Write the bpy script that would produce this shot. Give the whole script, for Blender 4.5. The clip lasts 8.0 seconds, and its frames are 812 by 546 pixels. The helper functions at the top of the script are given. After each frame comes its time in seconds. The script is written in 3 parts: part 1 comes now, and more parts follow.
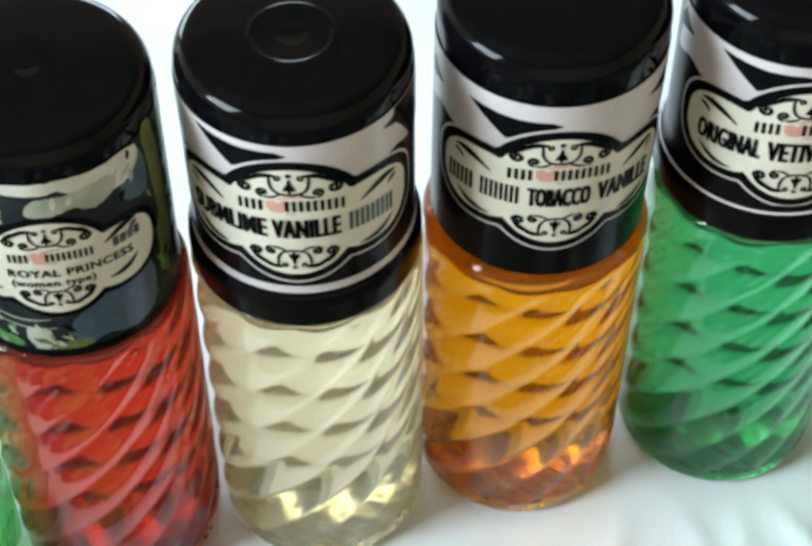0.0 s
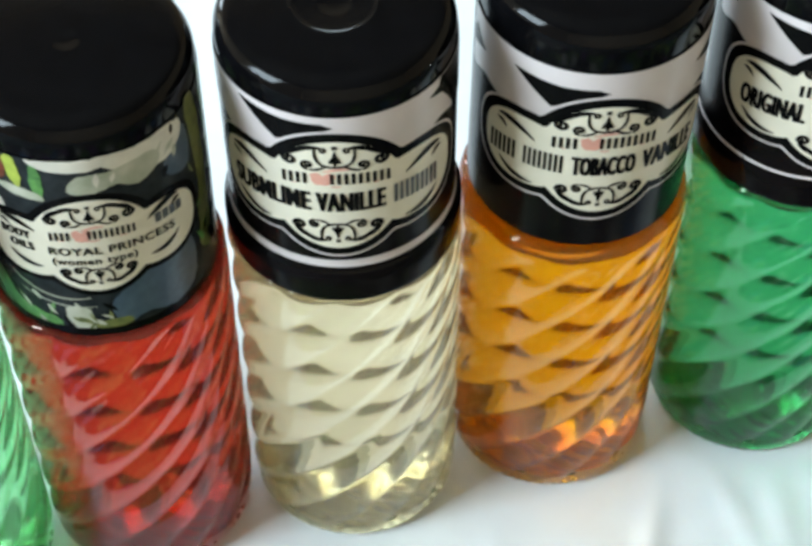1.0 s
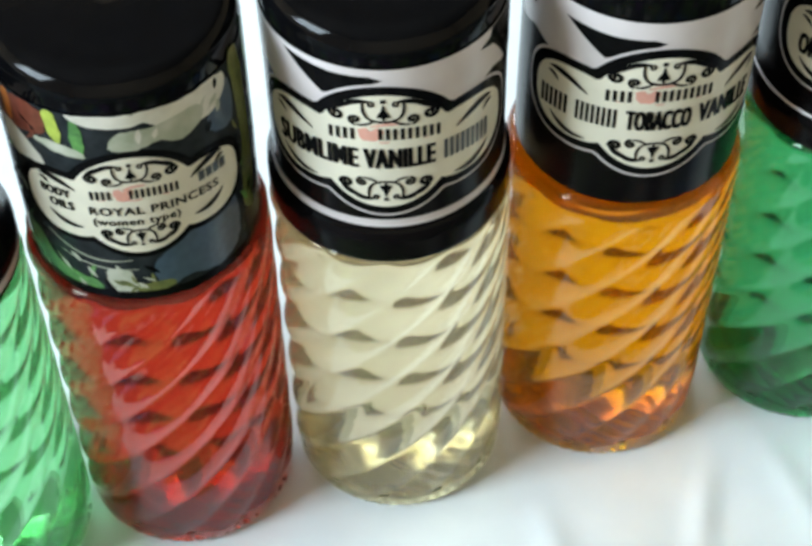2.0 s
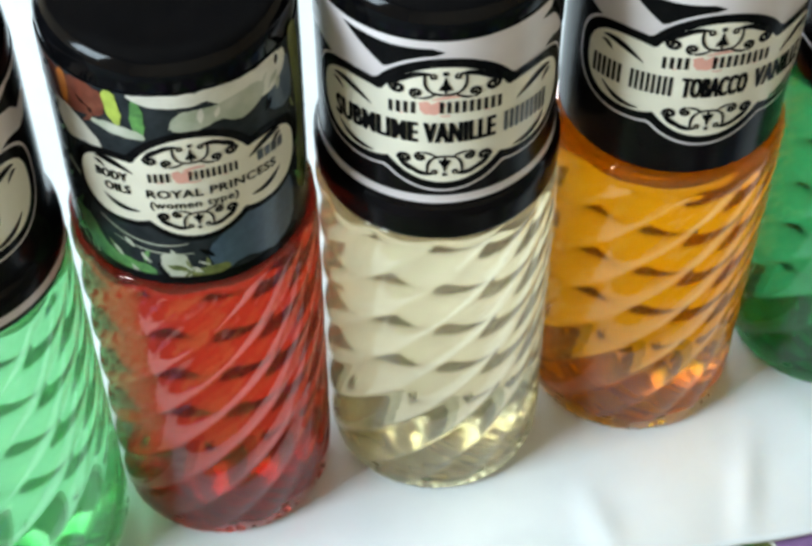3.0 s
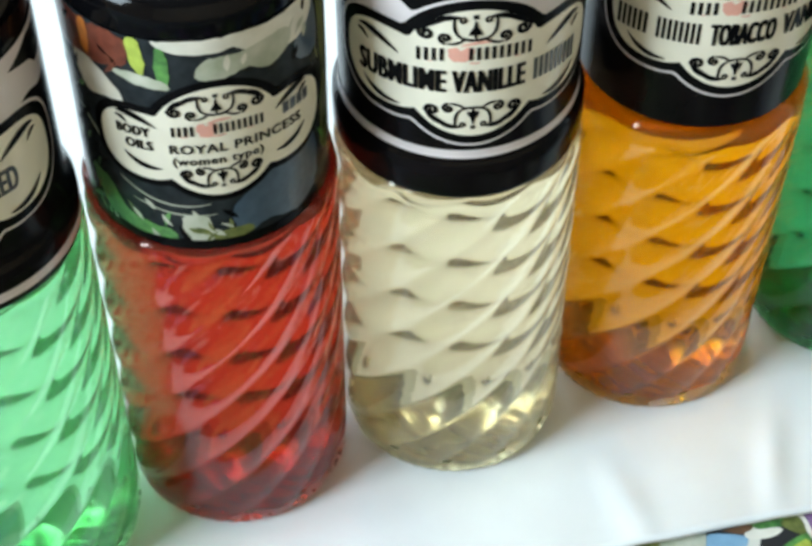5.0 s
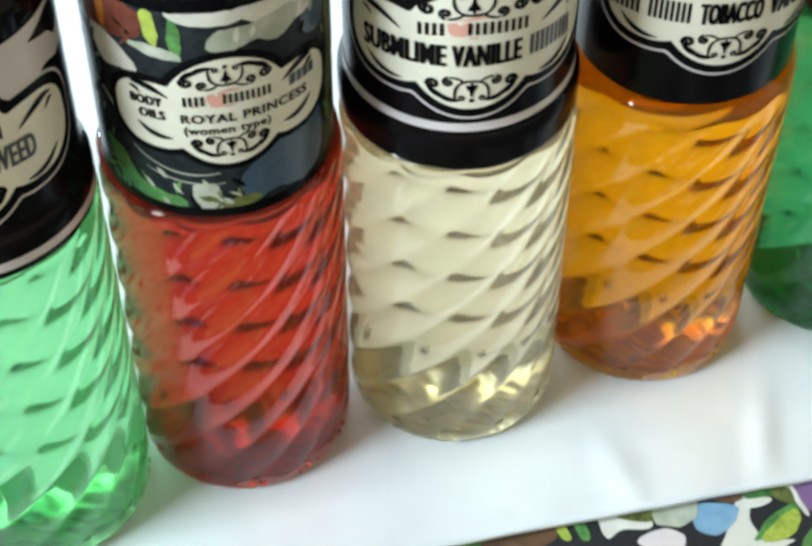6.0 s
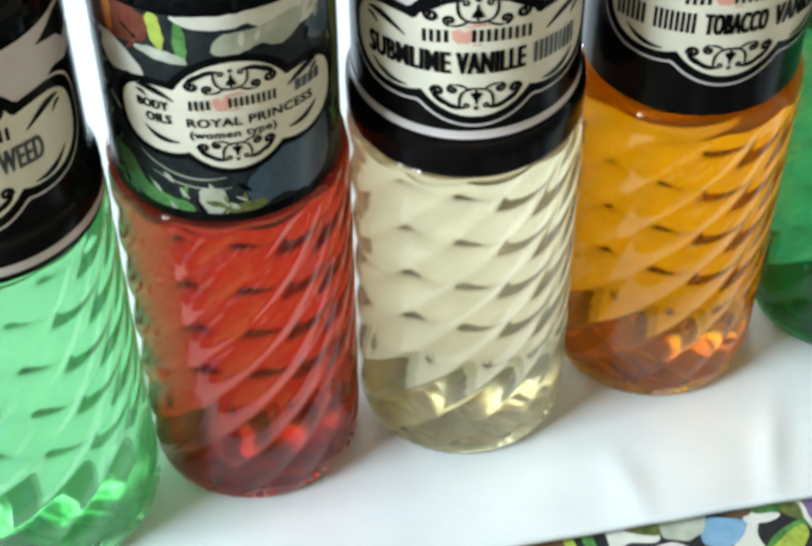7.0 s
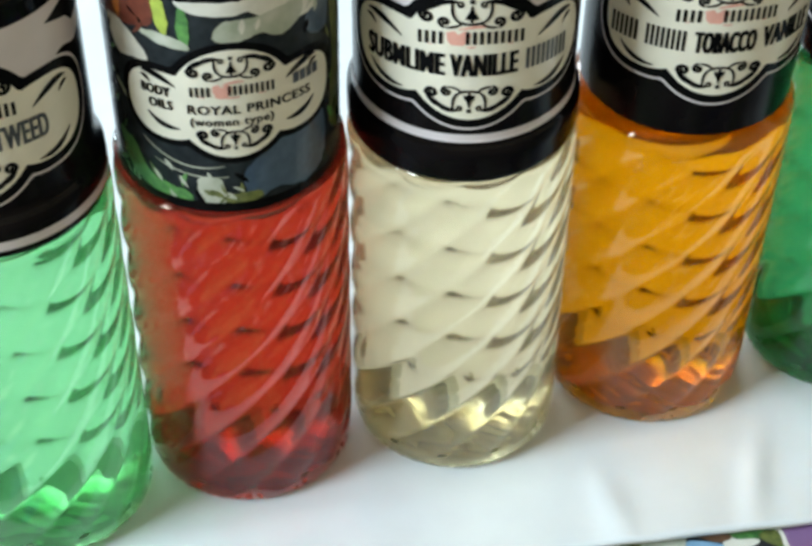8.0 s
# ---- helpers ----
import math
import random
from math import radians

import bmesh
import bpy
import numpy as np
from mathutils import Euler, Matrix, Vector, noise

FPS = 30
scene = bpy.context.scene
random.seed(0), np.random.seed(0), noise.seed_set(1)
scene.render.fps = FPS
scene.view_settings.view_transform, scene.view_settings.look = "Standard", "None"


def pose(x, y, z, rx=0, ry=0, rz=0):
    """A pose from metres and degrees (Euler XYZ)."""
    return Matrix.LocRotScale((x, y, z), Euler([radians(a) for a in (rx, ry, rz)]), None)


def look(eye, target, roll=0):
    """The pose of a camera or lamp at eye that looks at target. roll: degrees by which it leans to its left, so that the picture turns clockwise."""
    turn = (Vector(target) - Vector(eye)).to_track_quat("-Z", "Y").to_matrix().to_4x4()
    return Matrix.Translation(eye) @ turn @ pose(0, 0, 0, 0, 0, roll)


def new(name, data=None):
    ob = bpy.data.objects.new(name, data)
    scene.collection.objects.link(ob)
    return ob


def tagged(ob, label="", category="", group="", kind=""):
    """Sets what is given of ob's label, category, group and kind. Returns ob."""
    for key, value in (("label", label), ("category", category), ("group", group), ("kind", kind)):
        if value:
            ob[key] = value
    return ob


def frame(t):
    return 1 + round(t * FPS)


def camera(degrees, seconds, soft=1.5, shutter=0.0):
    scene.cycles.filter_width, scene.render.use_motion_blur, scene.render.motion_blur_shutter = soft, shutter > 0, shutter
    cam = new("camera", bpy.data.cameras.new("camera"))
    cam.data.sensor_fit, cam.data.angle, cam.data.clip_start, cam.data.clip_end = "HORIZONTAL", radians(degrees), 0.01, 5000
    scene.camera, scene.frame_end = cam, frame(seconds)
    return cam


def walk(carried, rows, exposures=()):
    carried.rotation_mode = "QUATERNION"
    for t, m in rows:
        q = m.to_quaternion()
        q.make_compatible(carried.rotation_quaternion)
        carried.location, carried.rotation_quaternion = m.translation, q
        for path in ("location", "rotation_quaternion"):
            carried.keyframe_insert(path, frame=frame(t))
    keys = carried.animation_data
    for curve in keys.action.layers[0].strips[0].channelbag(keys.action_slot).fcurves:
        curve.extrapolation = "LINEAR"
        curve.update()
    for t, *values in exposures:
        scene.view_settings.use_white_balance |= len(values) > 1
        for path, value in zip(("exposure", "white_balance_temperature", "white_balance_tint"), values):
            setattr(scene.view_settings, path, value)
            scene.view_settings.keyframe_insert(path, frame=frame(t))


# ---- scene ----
cam = camera(25.10, 8.0, soft=3.4)
walk(cam, [
    (0.0, pose(-0.01223, -0.17043, 0.26195, 39.389, 0.323, -9.282)),
    (0.5, pose(-0.01602, -0.16917, 0.26085, 38.759, 0.495, -9.982)),
    (1.0, pose(-0.02140, -0.16723, 0.25925, 38.639, 0.226, -10.548)),
    (1.5, pose(-0.02385, -0.16440, 0.25571, 38.306, 0.408, -10.833)),
    (1.7, pose(-0.02391, -0.16522, 0.25270, 38.356, 1.020, -10.385)),
    (2.8, pose(-0.03725, -0.16294, 0.25008, 38.036, 0.416, -12.550)),
    (3.0, pose(-0.04115, -0.16174, 0.24746, 38.170, 0.376, -13.277)),
    (3.5, pose(-0.04453, -0.15876, 0.24319, 38.216, 0.699, -14.419)),
    (4.0, pose(-0.04868, -0.15787, 0.23766, 39.087, 0.383, -15.449)),
    (4.5, pose(-0.04967, -0.15913, 0.23593, 39.532, 0.373, -15.552)),
    (5.0, pose(-0.05196, -0.16520, 0.23430, 40.121, 0.170, -15.382)),
    (5.2, pose(-0.05376, -0.16794, 0.23421, 40.282, -0.004, -15.451)),
    (6.3, pose(-0.05390, -0.17673, 0.23855, 40.759, 0.292, -14.759)),
    (6.5, pose(-0.05313, -0.17739, 0.23694, 41.125, 0.436, -14.596)),
    (7.0, pose(-0.05107, -0.18055, 0.23594, 41.766, 0.693, -13.939)),
    (7.5, pose(-0.05028, -0.18782, 0.23028, 43.899, -0.076, -12.534)),
    (8.0, pose(-0.04780, -0.19661, 0.23130, 44.996, -0.216, -11.207)),
], exposures=[(0.0, 0.21), (3.0, 0.23), (6.8, 0.29), (8.0, 0.14)])

# ---- light ----
world = bpy.data.worlds.new("sky")
scene.world = world
world.use_nodes = True
wn = world.node_tree.nodes
sky = wn.new("ShaderNodeTexSky")
sky.sky_type, sky.sun_disc = "NISHITA", False
sky.sun_elevation, sky.sun_rotation = radians(40), radians(80)
wn["Background"].inputs["Strength"].default_value = 0.12
world.node_tree.links.new(sky.outputs[0], wn["Background"].inputs["Color"])

# two windows out of view: one in the west wall, one added in the north wall to backlight the bottles (along, height,
# width, height)
WEST_WIN, NORTH_WIN = (-0.3, 0.95, 0.8, 0.9), (-0.35, 0.52, 1.9, 0.8)


def daylight(at, target, win, energy):
    lamp = bpy.data.lights.new("window_light", "AREA")
    lamp.shape, lamp.size, lamp.size_y, lamp.energy, lamp.color = "RECTANGLE", win[2] - 0.1, win[3] - 0.1, energy, (0.735, 0.90, 1.0)
    new("window_light", lamp).matrix_world = look(at, target)


daylight((-1.37, WEST_WIN[0], WEST_WIN[1]), (0, WEST_WIN[0] + 0.4, WEST_WIN[1] - 0.4), WEST_WIN, 48.0)
# added lamp behind the row, brightens the oils and the glass bases
daylight((NORTH_WIN[0], 1.87, NORTH_WIN[1]), (NORTH_WIN[0], 0, NORTH_WIN[1] - 0.2), NORTH_WIN, 67.0)


# ---- materials ----
def material(name, color, rough=0.5, metal=0.0, spread=0.0, scale=400.0, bump=0.0, bump_scale=900.0, coat=0.0, second=None, transmission=0.0, spec=0.5):
    """A surface with two scales of colour variation and a fine relief, in object space."""
    m = bpy.data.materials.new(name)
    m.use_nodes = True
    n, l = m.node_tree.nodes, m.node_tree.links
    b = n["Principled BSDF"]
    b.inputs["Base Color"].default_value = (*color, 1)
    b.inputs["Roughness"].default_value = rough
    b.inputs["Metallic"].default_value = metal
    b.inputs["Specular IOR Level"].default_value = spec
    b.inputs["Coat Weight"].default_value = coat
    b.inputs["Coat Roughness"].default_value = 0.08
    b.inputs["Transmission Weight"].default_value = transmission
    tc = n.new("ShaderNodeTexCoord")
    if spread or second:
        big, fine, mix, ramp = n.new("ShaderNodeTexNoise"), n.new("ShaderNodeTexNoise"), n.new("ShaderNodeMath"), n.new("ShaderNodeValToRGB")
        big.inputs["Scale"].default_value, fine.inputs["Scale"].default_value = scale / 8, scale
        big.inputs["Detail"].default_value = fine.inputs["Detail"].default_value = 4
        mix.operation = "MULTIPLY_ADD"
        mix.inputs[1].default_value = 0.5
        half = n.new("ShaderNodeMath")
        half.operation, half.inputs[1].default_value = "MULTIPLY", 0.5
        l.new(tc.outputs["Object"], big.inputs["Vector"])
        l.new(tc.outputs["Object"], fine.inputs["Vector"])
        l.new(big.outputs["Fac"], half.inputs[0])
        l.new(fine.outputs["Fac"], mix.inputs[0])
        l.new(half.outputs[0], mix.inputs[2])
        l.new(mix.outputs[0], ramp.inputs["Fac"])
        lo = [c * (1 - spread) for c in color]
        hi = list(second) if second else [min(1, c * (1 + spread)) for c in color]
        ramp.color_ramp.elements[0].position, ramp.color_ramp.elements[1].position = 0.35, 0.65
        ramp.color_ramp.elements[0].color, ramp.color_ramp.elements[1].color = (*lo, 1), (*hi, 1)
        l.new(ramp.outputs["Color"], b.inputs["Base Color"])
    if bump:
        tex, bp = n.new("ShaderNodeTexNoise"), n.new("ShaderNodeBump")
        tex.inputs["Scale"].default_value, tex.inputs["Detail"].default_value = bump_scale, 5
        bp.inputs["Strength"].default_value, bp.inputs["Distance"].default_value = bump, 0.0003
        l.new(tc.outputs["Object"], tex.inputs["Vector"])
        l.new(tex.outputs["Fac"], bp.inputs["Height"])
        l.new(bp.outputs["Normal"], b.inputs["Normal"])
    return m


def glass_material(name, color, ior, rough=0.0):
    """Clear or tinted glass."""
    m = bpy.data.materials.new(name)
    m.use_nodes = True
    n, l = m.node_tree.nodes, m.node_tree.links
    n.remove(n["Principled BSDF"])
    g = n.new("ShaderNodeBsdfGlass")
    g.inputs["Color"].default_value, g.inputs["IOR"].default_value, g.inputs["Roughness"].default_value = (*color, 1), ior, rough
    l.new(g.outputs[0], n["Material Output"].inputs["Surface"])
    return m


def cloth_material(name, color, weave=700.0):
    """Plain woven cotton: fine threads both ways, faint cloudy tone."""
    m = material(name, color, rough=0.85, spread=0.035, scale=120.0)
    n, l = m.node_tree.nodes, m.node_tree.links
    tc, tex, bp = n.new("ShaderNodeTexCoord"), n.new("ShaderNodeTexNoise"), n.new("ShaderNodeBump")
    tex.inputs["Scale"].default_value, tex.inputs["Detail"].default_value = weave, 6
    bp.inputs["Strength"].default_value, bp.inputs["Distance"].default_value = 0.15, 0.0001
    l.new(tc.outputs["Object"], tex.inputs["Vector"])
    l.new(tex.outputs["Fac"], bp.inputs["Height"])
    l.new(bp.outputs["Normal"], n["Principled BSDF"].inputs["Normal"])
    n["Principled BSDF"].inputs["Sheen Weight"].default_value = 0.1
    return m


def floral_material(name):
    """Dark cotton printed with large petals and leaves."""
    m = material(name, (0.012, 0.013, 0.016), rough=0.7)
    n, l = m.node_tree.nodes, m.node_tree.links
    tc, warp, mixv, vor, ramp, edge = (n.new("ShaderNode" + k) for k in ("TexCoord", "TexNoise", "VectorMath", "TexVoronoi", "ValToRGB", "TexVoronoi"))
    warp.inputs["Scale"].default_value = 60
    mixv.operation = "MULTIPLY_ADD"
    mixv.inputs[1].default_value = (0.02, 0.02, 0.02)
    l.new(tc.outputs["Object"], warp.inputs["Vector"])
    l.new(warp.outputs["Color"], mixv.inputs[0])
    l.new(tc.outputs["Object"], mixv.inputs[2])
    vor.inputs["Scale"].default_value = edge.inputs["Scale"].default_value = 75
    edge.feature = "DISTANCE_TO_EDGE"
    l.new(mixv.outputs[0], vor.inputs["Vector"])
    l.new(mixv.outputs[0], edge.inputs["Vector"])
    sep = n.new("ShaderNodeSeparateColor")
    l.new(vor.outputs["Color"], sep.inputs[0])
    ramp.color_ramp.interpolation = "CONSTANT"
    stops = [(0.0, (0.012, 0.013, 0.016)), (0.3, (0.08, 0.2, 0.05)), (0.42, (0.62, 0.62, 0.56)), (0.55, (0.012, 0.013, 0.016)), (0.68, (0.1, 0.2, 0.38)), (0.78, (0.22, 0.1, 0.28)), (0.88, (0.2, 0.32, 0.1))]
    cr = ramp.color_ramp
    cr.elements[0].color, cr.elements[1].position, cr.elements[1].color = (*stops[0][1], 1), stops[1][0], (*stops[1][1], 1)
    for p, c in stops[2:]:
        cr.elements.new(p).color = (*c, 1)
    l.new(sep.outputs[0], ramp.inputs["Fac"])
    dark, lt = n.new("ShaderNodeMix"), n.new("ShaderNodeMath")
    dark.data_type = "RGBA"
    lt.operation, lt.inputs[1].default_value = "LESS_THAN", 0.05
    l.new(edge.outputs["Distance"], lt.inputs[0])
    l.new(lt.outputs[0], dark.inputs["Factor"])
    l.new(ramp.outputs["Color"], dark.inputs["A"])
    dark.inputs["B"].default_value = (0.012, 0.013, 0.016, 1)
    l.new(dark.outputs["Result"], n["Principled BSDF"].inputs["Base Color"])
    return m


WHITE_CLOTH = cloth_material("white_cotton", (0.655, 0.695, 0.715))
FLORAL_CLOTH = floral_material("floral_cotton")
# unseen walls: tan, so that their bounce warms the shadows on the cloth
WALL_PAINT = material("wall_paint", (0.71, 0.57, 0.40), 0.9, spread=0.05, scale=30, bump=0.2, bump_scale=120)
# unseen ceiling, dark so that the cap tops mirror little light
CEILING_PAINT = material("ceiling_paint", (0.20, 0.18, 0.155), 0.9, spread=0.03, scale=20)
FLOOR_WOOD = material("floor_wood", (0.16, 0.1, 0.06), 0.5, spread=0.3, scale=40)
TABLE_WOOD = material("table_wood", (0.2, 0.12, 0.07), 0.45, spread=0.3, scale=60)
FRAME_PAINT = material("frame_paint", (0.75, 0.75, 0.73), 0.5, spread=0.03)
PANE_GLASS = glass_material("pane_glass", (1, 1, 1), 1.45)
BOTTLE_GLASS = glass_material("bottle_glass", (0.985, 0.99, 0.985), 1.5, 0.045)
PRESSED_GLASS = glass_material("pressed_base_glass", (0.58, 0.62, 0.545), 1.5, 0.42)
CAP_TOP = material("black_cap_plastic", (0.0025, 0.0025, 0.003), 0.09, spread=0.3, scale=300, bump=0.015, bump_scale=1500, spec=0.14)
LABEL_BLACK = material("black_label_film", (0.0055, 0.0042, 0.0045), 0.2, spread=0.35, scale=150, bump=0.08, bump_scale=260, spec=0.09)
# dark slate print, its colour lifted to include glare on the film
FLORAL_FILM = material("dark_floral_film_with_glare", (0.012, 0.015, 0.017), 0.2, second=(0.03, 0.036, 0.04), scale=500, bump=0.04, bump_scale=300, spec=0.06)
PRINT_WHITE = material("pale_print", (0.655, 0.60, 0.61), 0.3, spread=0.06, scale=200, coat=0.15)
PRINT_CREAM = material("cream_print", (0.775, 0.74, 0.62), 0.3, spread=0.06, scale=200, coat=0.15)
PRINT_BLACK = material("black_ink", (0.004, 0.004, 0.0043), 0.2, spread=0.3, scale=500, spec=0.045)
PRINT_GREY = material("grey_ink", (0.045, 0.05, 0.06), 0.35, spread=0.3, scale=500, coat=0.3)
PRINT_PINK = material("pink_ink", (0.72, 0.36, 0.29), 0.35, spread=0.1, scale=500, coat=0.3)
PRINT_RED = material("red_petal_ink", (0.06, 0.014, 0.009), 0.3, second=(0.19, 0.05, 0.03), scale=900, coat=0.15)
PRINT_ORANGE = material("orange_petal_ink", (0.5, 0.16, 0.03), 0.3, spread=0.3, scale=900, coat=0.15)
PRINT_LIME = material("lime_leaf_ink", (0.34, 0.42, 0.07), 0.3, spread=0.3, scale=900, coat=0.15)
PRINT_GREEN = material("green_leaf_ink", (0.035, 0.12, 0.035), 0.3, second=(0.14, 0.36, 0.09), scale=900, coat=0.15)
PRINT_OLIVE = material("olive_leaf_ink", (0.04, 0.06, 0.015), 0.3, second=(0.2, 0.22, 0.06), scale=900, coat=0.15)
PRINT_PETAL = material("white_petal_ink", (0.6, 0.58, 0.5), 0.3, scale=260, second=(0.84, 0.82, 0.74), spread=0.1, coat=0.15)
PRINT_GRASS = material("pale_petal_ink", (0.26, 0.31, 0.20), 0.3, scale=260, second=(0.62, 0.62, 0.54), spread=0.05, coat=0.15)
PRINT_BLUE = material("slate_blue_ink", (0.035, 0.062, 0.105), 0.3, second=(0.065, 0.105, 0.165), scale=900, coat=0.15)
PRINT_BROWN_INK = material("brown_petal_ink", (0.09, 0.03, 0.015), 0.3, second=(0.2, 0.09, 0.04), scale=600, coat=0.15)
PRINT_PURPLE = material("purple_ink", (0.2, 0.11, 0.24), 0.6, spread=0.2, scale=200)


def oil_material(color, milk, milk_color):
    """Tinted oil whose refraction matches the glass round it, so that light goes straight on; a share scatters."""
    m = bpy.data.materials.new("tinted_oil")
    m.use_nodes = True
    n, l = m.node_tree.nodes, m.node_tree.links
    n.remove(n["Principled BSDF"])
    clear, cloud, mix = n.new("ShaderNodeBsdfTransparent"), n.new("ShaderNodeBsdfTranslucent"), n.new("ShaderNodeMixShader")
    clear.inputs["Color"].default_value, cloud.inputs["Color"].default_value = (*color, 1), (*milk_color, 1)
    tc, tex, ramp = n.new("ShaderNodeTexCoord"), n.new("ShaderNodeTexNoise"), n.new("ShaderNodeMapRange")
    tex.inputs["Scale"].default_value = 140
    ramp.inputs["To Min"].default_value, ramp.inputs["To Max"].default_value = milk * 0.5, milk * 1.5
    l.new(tc.outputs["Object"], tex.inputs["Vector"])
    l.new(tex.outputs["Fac"], ramp.inputs["Value"])
    l.new(ramp.outputs["Result"], mix.inputs["Fac"])
    l.new(clear.outputs[0], mix.inputs[1])
    l.new(cloud.outputs[0], mix.inputs[2])
    l.new(mix.outputs[0], n["Material Output"].inputs["Surface"])
    return m


# ---- mesh helpers ----
def mesh_object(name, verts, faces, mat, parent=None, smooth=True, label=""):
    me = bpy.data.meshes.new(name)
    me.from_pydata([tuple(v) for v in verts], [], faces)
    me.materials.append(mat)
    if smooth:
        me.polygons.foreach_set("use_smooth", [True] * len(me.polygons))
    me.update()
    ob = new(name, me)
    if parent:
        ob.parent = parent
    if label:
        ob["label"] = label
    return ob


def part(name, bm, mat, parent=None, label="", smooth=False):
    me = bpy.data.meshes.new(name)
    bm.to_mesh(me)
    bm.free()
    me.materials.append(mat)
    if smooth:
        me.polygons.foreach_set("use_smooth", [True] * len(me.polygons))
    ob = new(name, me)
    if parent:
        ob.parent = parent
    if label:
        ob["label"] = label
    return ob


def box(bm, lo, hi, bevel=0.0):
    made = bmesh.ops.create_cube(bm, size=1.0, matrix=Matrix.Translation([(a + b) / 2 for a, b in zip(lo, hi)]) @ Matrix.Diagonal([b - a for a, b in zip(lo, hi)] + [1]))
    if bevel:
        bmesh.ops.bevel(bm, geom=list({e for v in made["verts"] for e in v.link_edges}), offset=bevel, segments=2, affect="EDGES")
    return bm


def lathe(profile, n=96, wobble=None, twist=0.0):
    """Vertices and faces of a turned solid from (radius, height) pairs, bottom to top; closed at both ends."""
    verts, faces = [], []
    for r, z in profile:
        for i in range(n):
            a = 2 * math.pi * i / n + twist * z
            q = wobble(a, r, z) if wobble else r
            verts.append((q * math.sin(a), -q * math.cos(a), z))
    for k in range(len(profile) - 1):
        for i in range(n):
            j = (i + 1) % n
            faces.append((k * n + i, k * n + j, (k + 1) * n + j, (k + 1) * n + i))
    faces.append(tuple(reversed(range(n))))
    faces.append(tuple((len(profile) - 1) * n + i for i in range(n)))
    return verts, faces


def arc(r0, z0, r1, z1, bulge, n=6):
    """Profile points along a quarter-round between two points; bulge 1 rounds outwards."""
    out = []
    for i in range(n + 1):
        a = math.pi / 2 * i / n
        if bulge > 0:
            out.append((r0 + (r1 - r0) * math.sin(a), z0 + (z1 - z0) * (1 - math.cos(a))))
        else:
            out.append((r0 + (r1 - r0) * (1 - math.cos(a)), z0 + (z1 - z0) * math.sin(a)))
    return out


# ---- setting ----
X0, X1, Y0, Y1, Z0, Z1 = -1.4, 2.2, -1.8, 1.9, -0.75, 1.85


def slab(name, lo, hi, mat, label, category):
    return tagged(part(name, box(bmesh.new(), lo, hi), mat), label, category, kind="structure")


slab("floor", (X0 - 0.2, Y0 - 0.2, Z0 - 0.1), (X1 + 0.2, Y1 + 0.2, Z0), FLOOR_WOOD, "dark brown wooden floor under the table", "floor")
slab("ceiling", (X0 - 0.2, Y0 - 0.2, Z1), (X1 + 0.2, Y1 + 0.2, Z1 + 0.1), CEILING_PAINT, "plain dark ceiling out of view, keeps reflections in the caps black", "ceiling")
slab("wall_east", (X1, Y0, Z0), (X1 + 0.15, Y1, Z1), WALL_PAINT, "plain tan wall out of view, tinted to warm the fill light", "wall")
slab("wall_south", (X0, Y0 - 0.15, Z0), (X1, Y0, Z1), WALL_PAINT, "plain tan wall out of view, tinted to warm the fill light", "wall")


def window_wall(wall_name, window_name, win, lo, hi, along, outer, inner):
    """A wall with an opening and its window; along: 0 runs in x, 1 in y; outer and inner: its two faces."""
    a0, a1, z0, z1 = win[0] - win[2] / 2, win[0] + win[2] / 2, win[1] - win[3] / 2, win[1] + win[3] / 2

    def block(bm, p, q, za, zb, near, far, bevel=0.0):
        near, far = sorted((near, far))
        return box(bm, (p, near, za) if along == 0 else (near, p, za), (q, far, zb) if along == 0 else (far, q, zb), bevel)
    bm = bmesh.new()
    for p, q, za, zb in ((lo, a0, Z0, Z1), (a1, hi, Z0, Z1), (a0, a1, Z0, z0), (a0, a1, z1, Z1)):
        block(bm, p, q, za, zb, outer, inner)
    tagged(part(wall_name, bm, WALL_PAINT), "tan wall out of view with a window opening, tinted to warm the fill light", "wall", kind="structure")
    win_ob = tagged(new(window_name), "white framed window out of view, with an added area lamp", "window", kind="structure")
    f0, f1 = outer + (inner - outer) * 0.3, outer + (inner - outer) * 0.65
    mid = (a0 + a1) / 2
    for p, q, za, zb in ((a0, a0 + 0.05, z0, z1), (a1 - 0.05, a1, z0, z1), (a0 + 0.05, a1 - 0.05, z0, z0 + 0.05), (a0 + 0.05, a1 - 0.05, z1 - 0.05, z1), (mid - 0.025, mid + 0.025, z0 + 0.05, z1 - 0.05)):
        part("window_frame", block(bmesh.new(), p, q, za, zb, f0, f1, 0.004), FRAME_PAINT, win_ob)
    for p, q in ((a0 + 0.05, mid - 0.025), (mid + 0.025, a1 - 0.05)):
        pane = part("pane", block(bmesh.new(), p, q, z0 + 0.05, z1 - 0.05, (f0 + f1) / 2 - 0.002, (f0 + f1) / 2 + 0.002), PANE_GLASS, win_ob)
        pane.visible_shadow = False


window_wall("wall_west", "window_1", WEST_WIN, Y0, Y1, 1, X0 - 0.15, X0)
# unseen window, added to go with the back light
window_wall("wall_north", "added_window_2", NORTH_WIN, X0, X1, 0, Y1 + 0.15, Y1)

# table and its two cloths
table = tagged(new("table"), "brown wooden table under a floral tablecloth", "table")
TX0, TX1, TY0, TY1 = -0.5, 0.55, -0.3, 0.42
part("tabletop", box(bmesh.new(), (TX0, TY0, -0.034), (TX1, TY1, -0.004), 0.003), TABLE_WOOD, table)
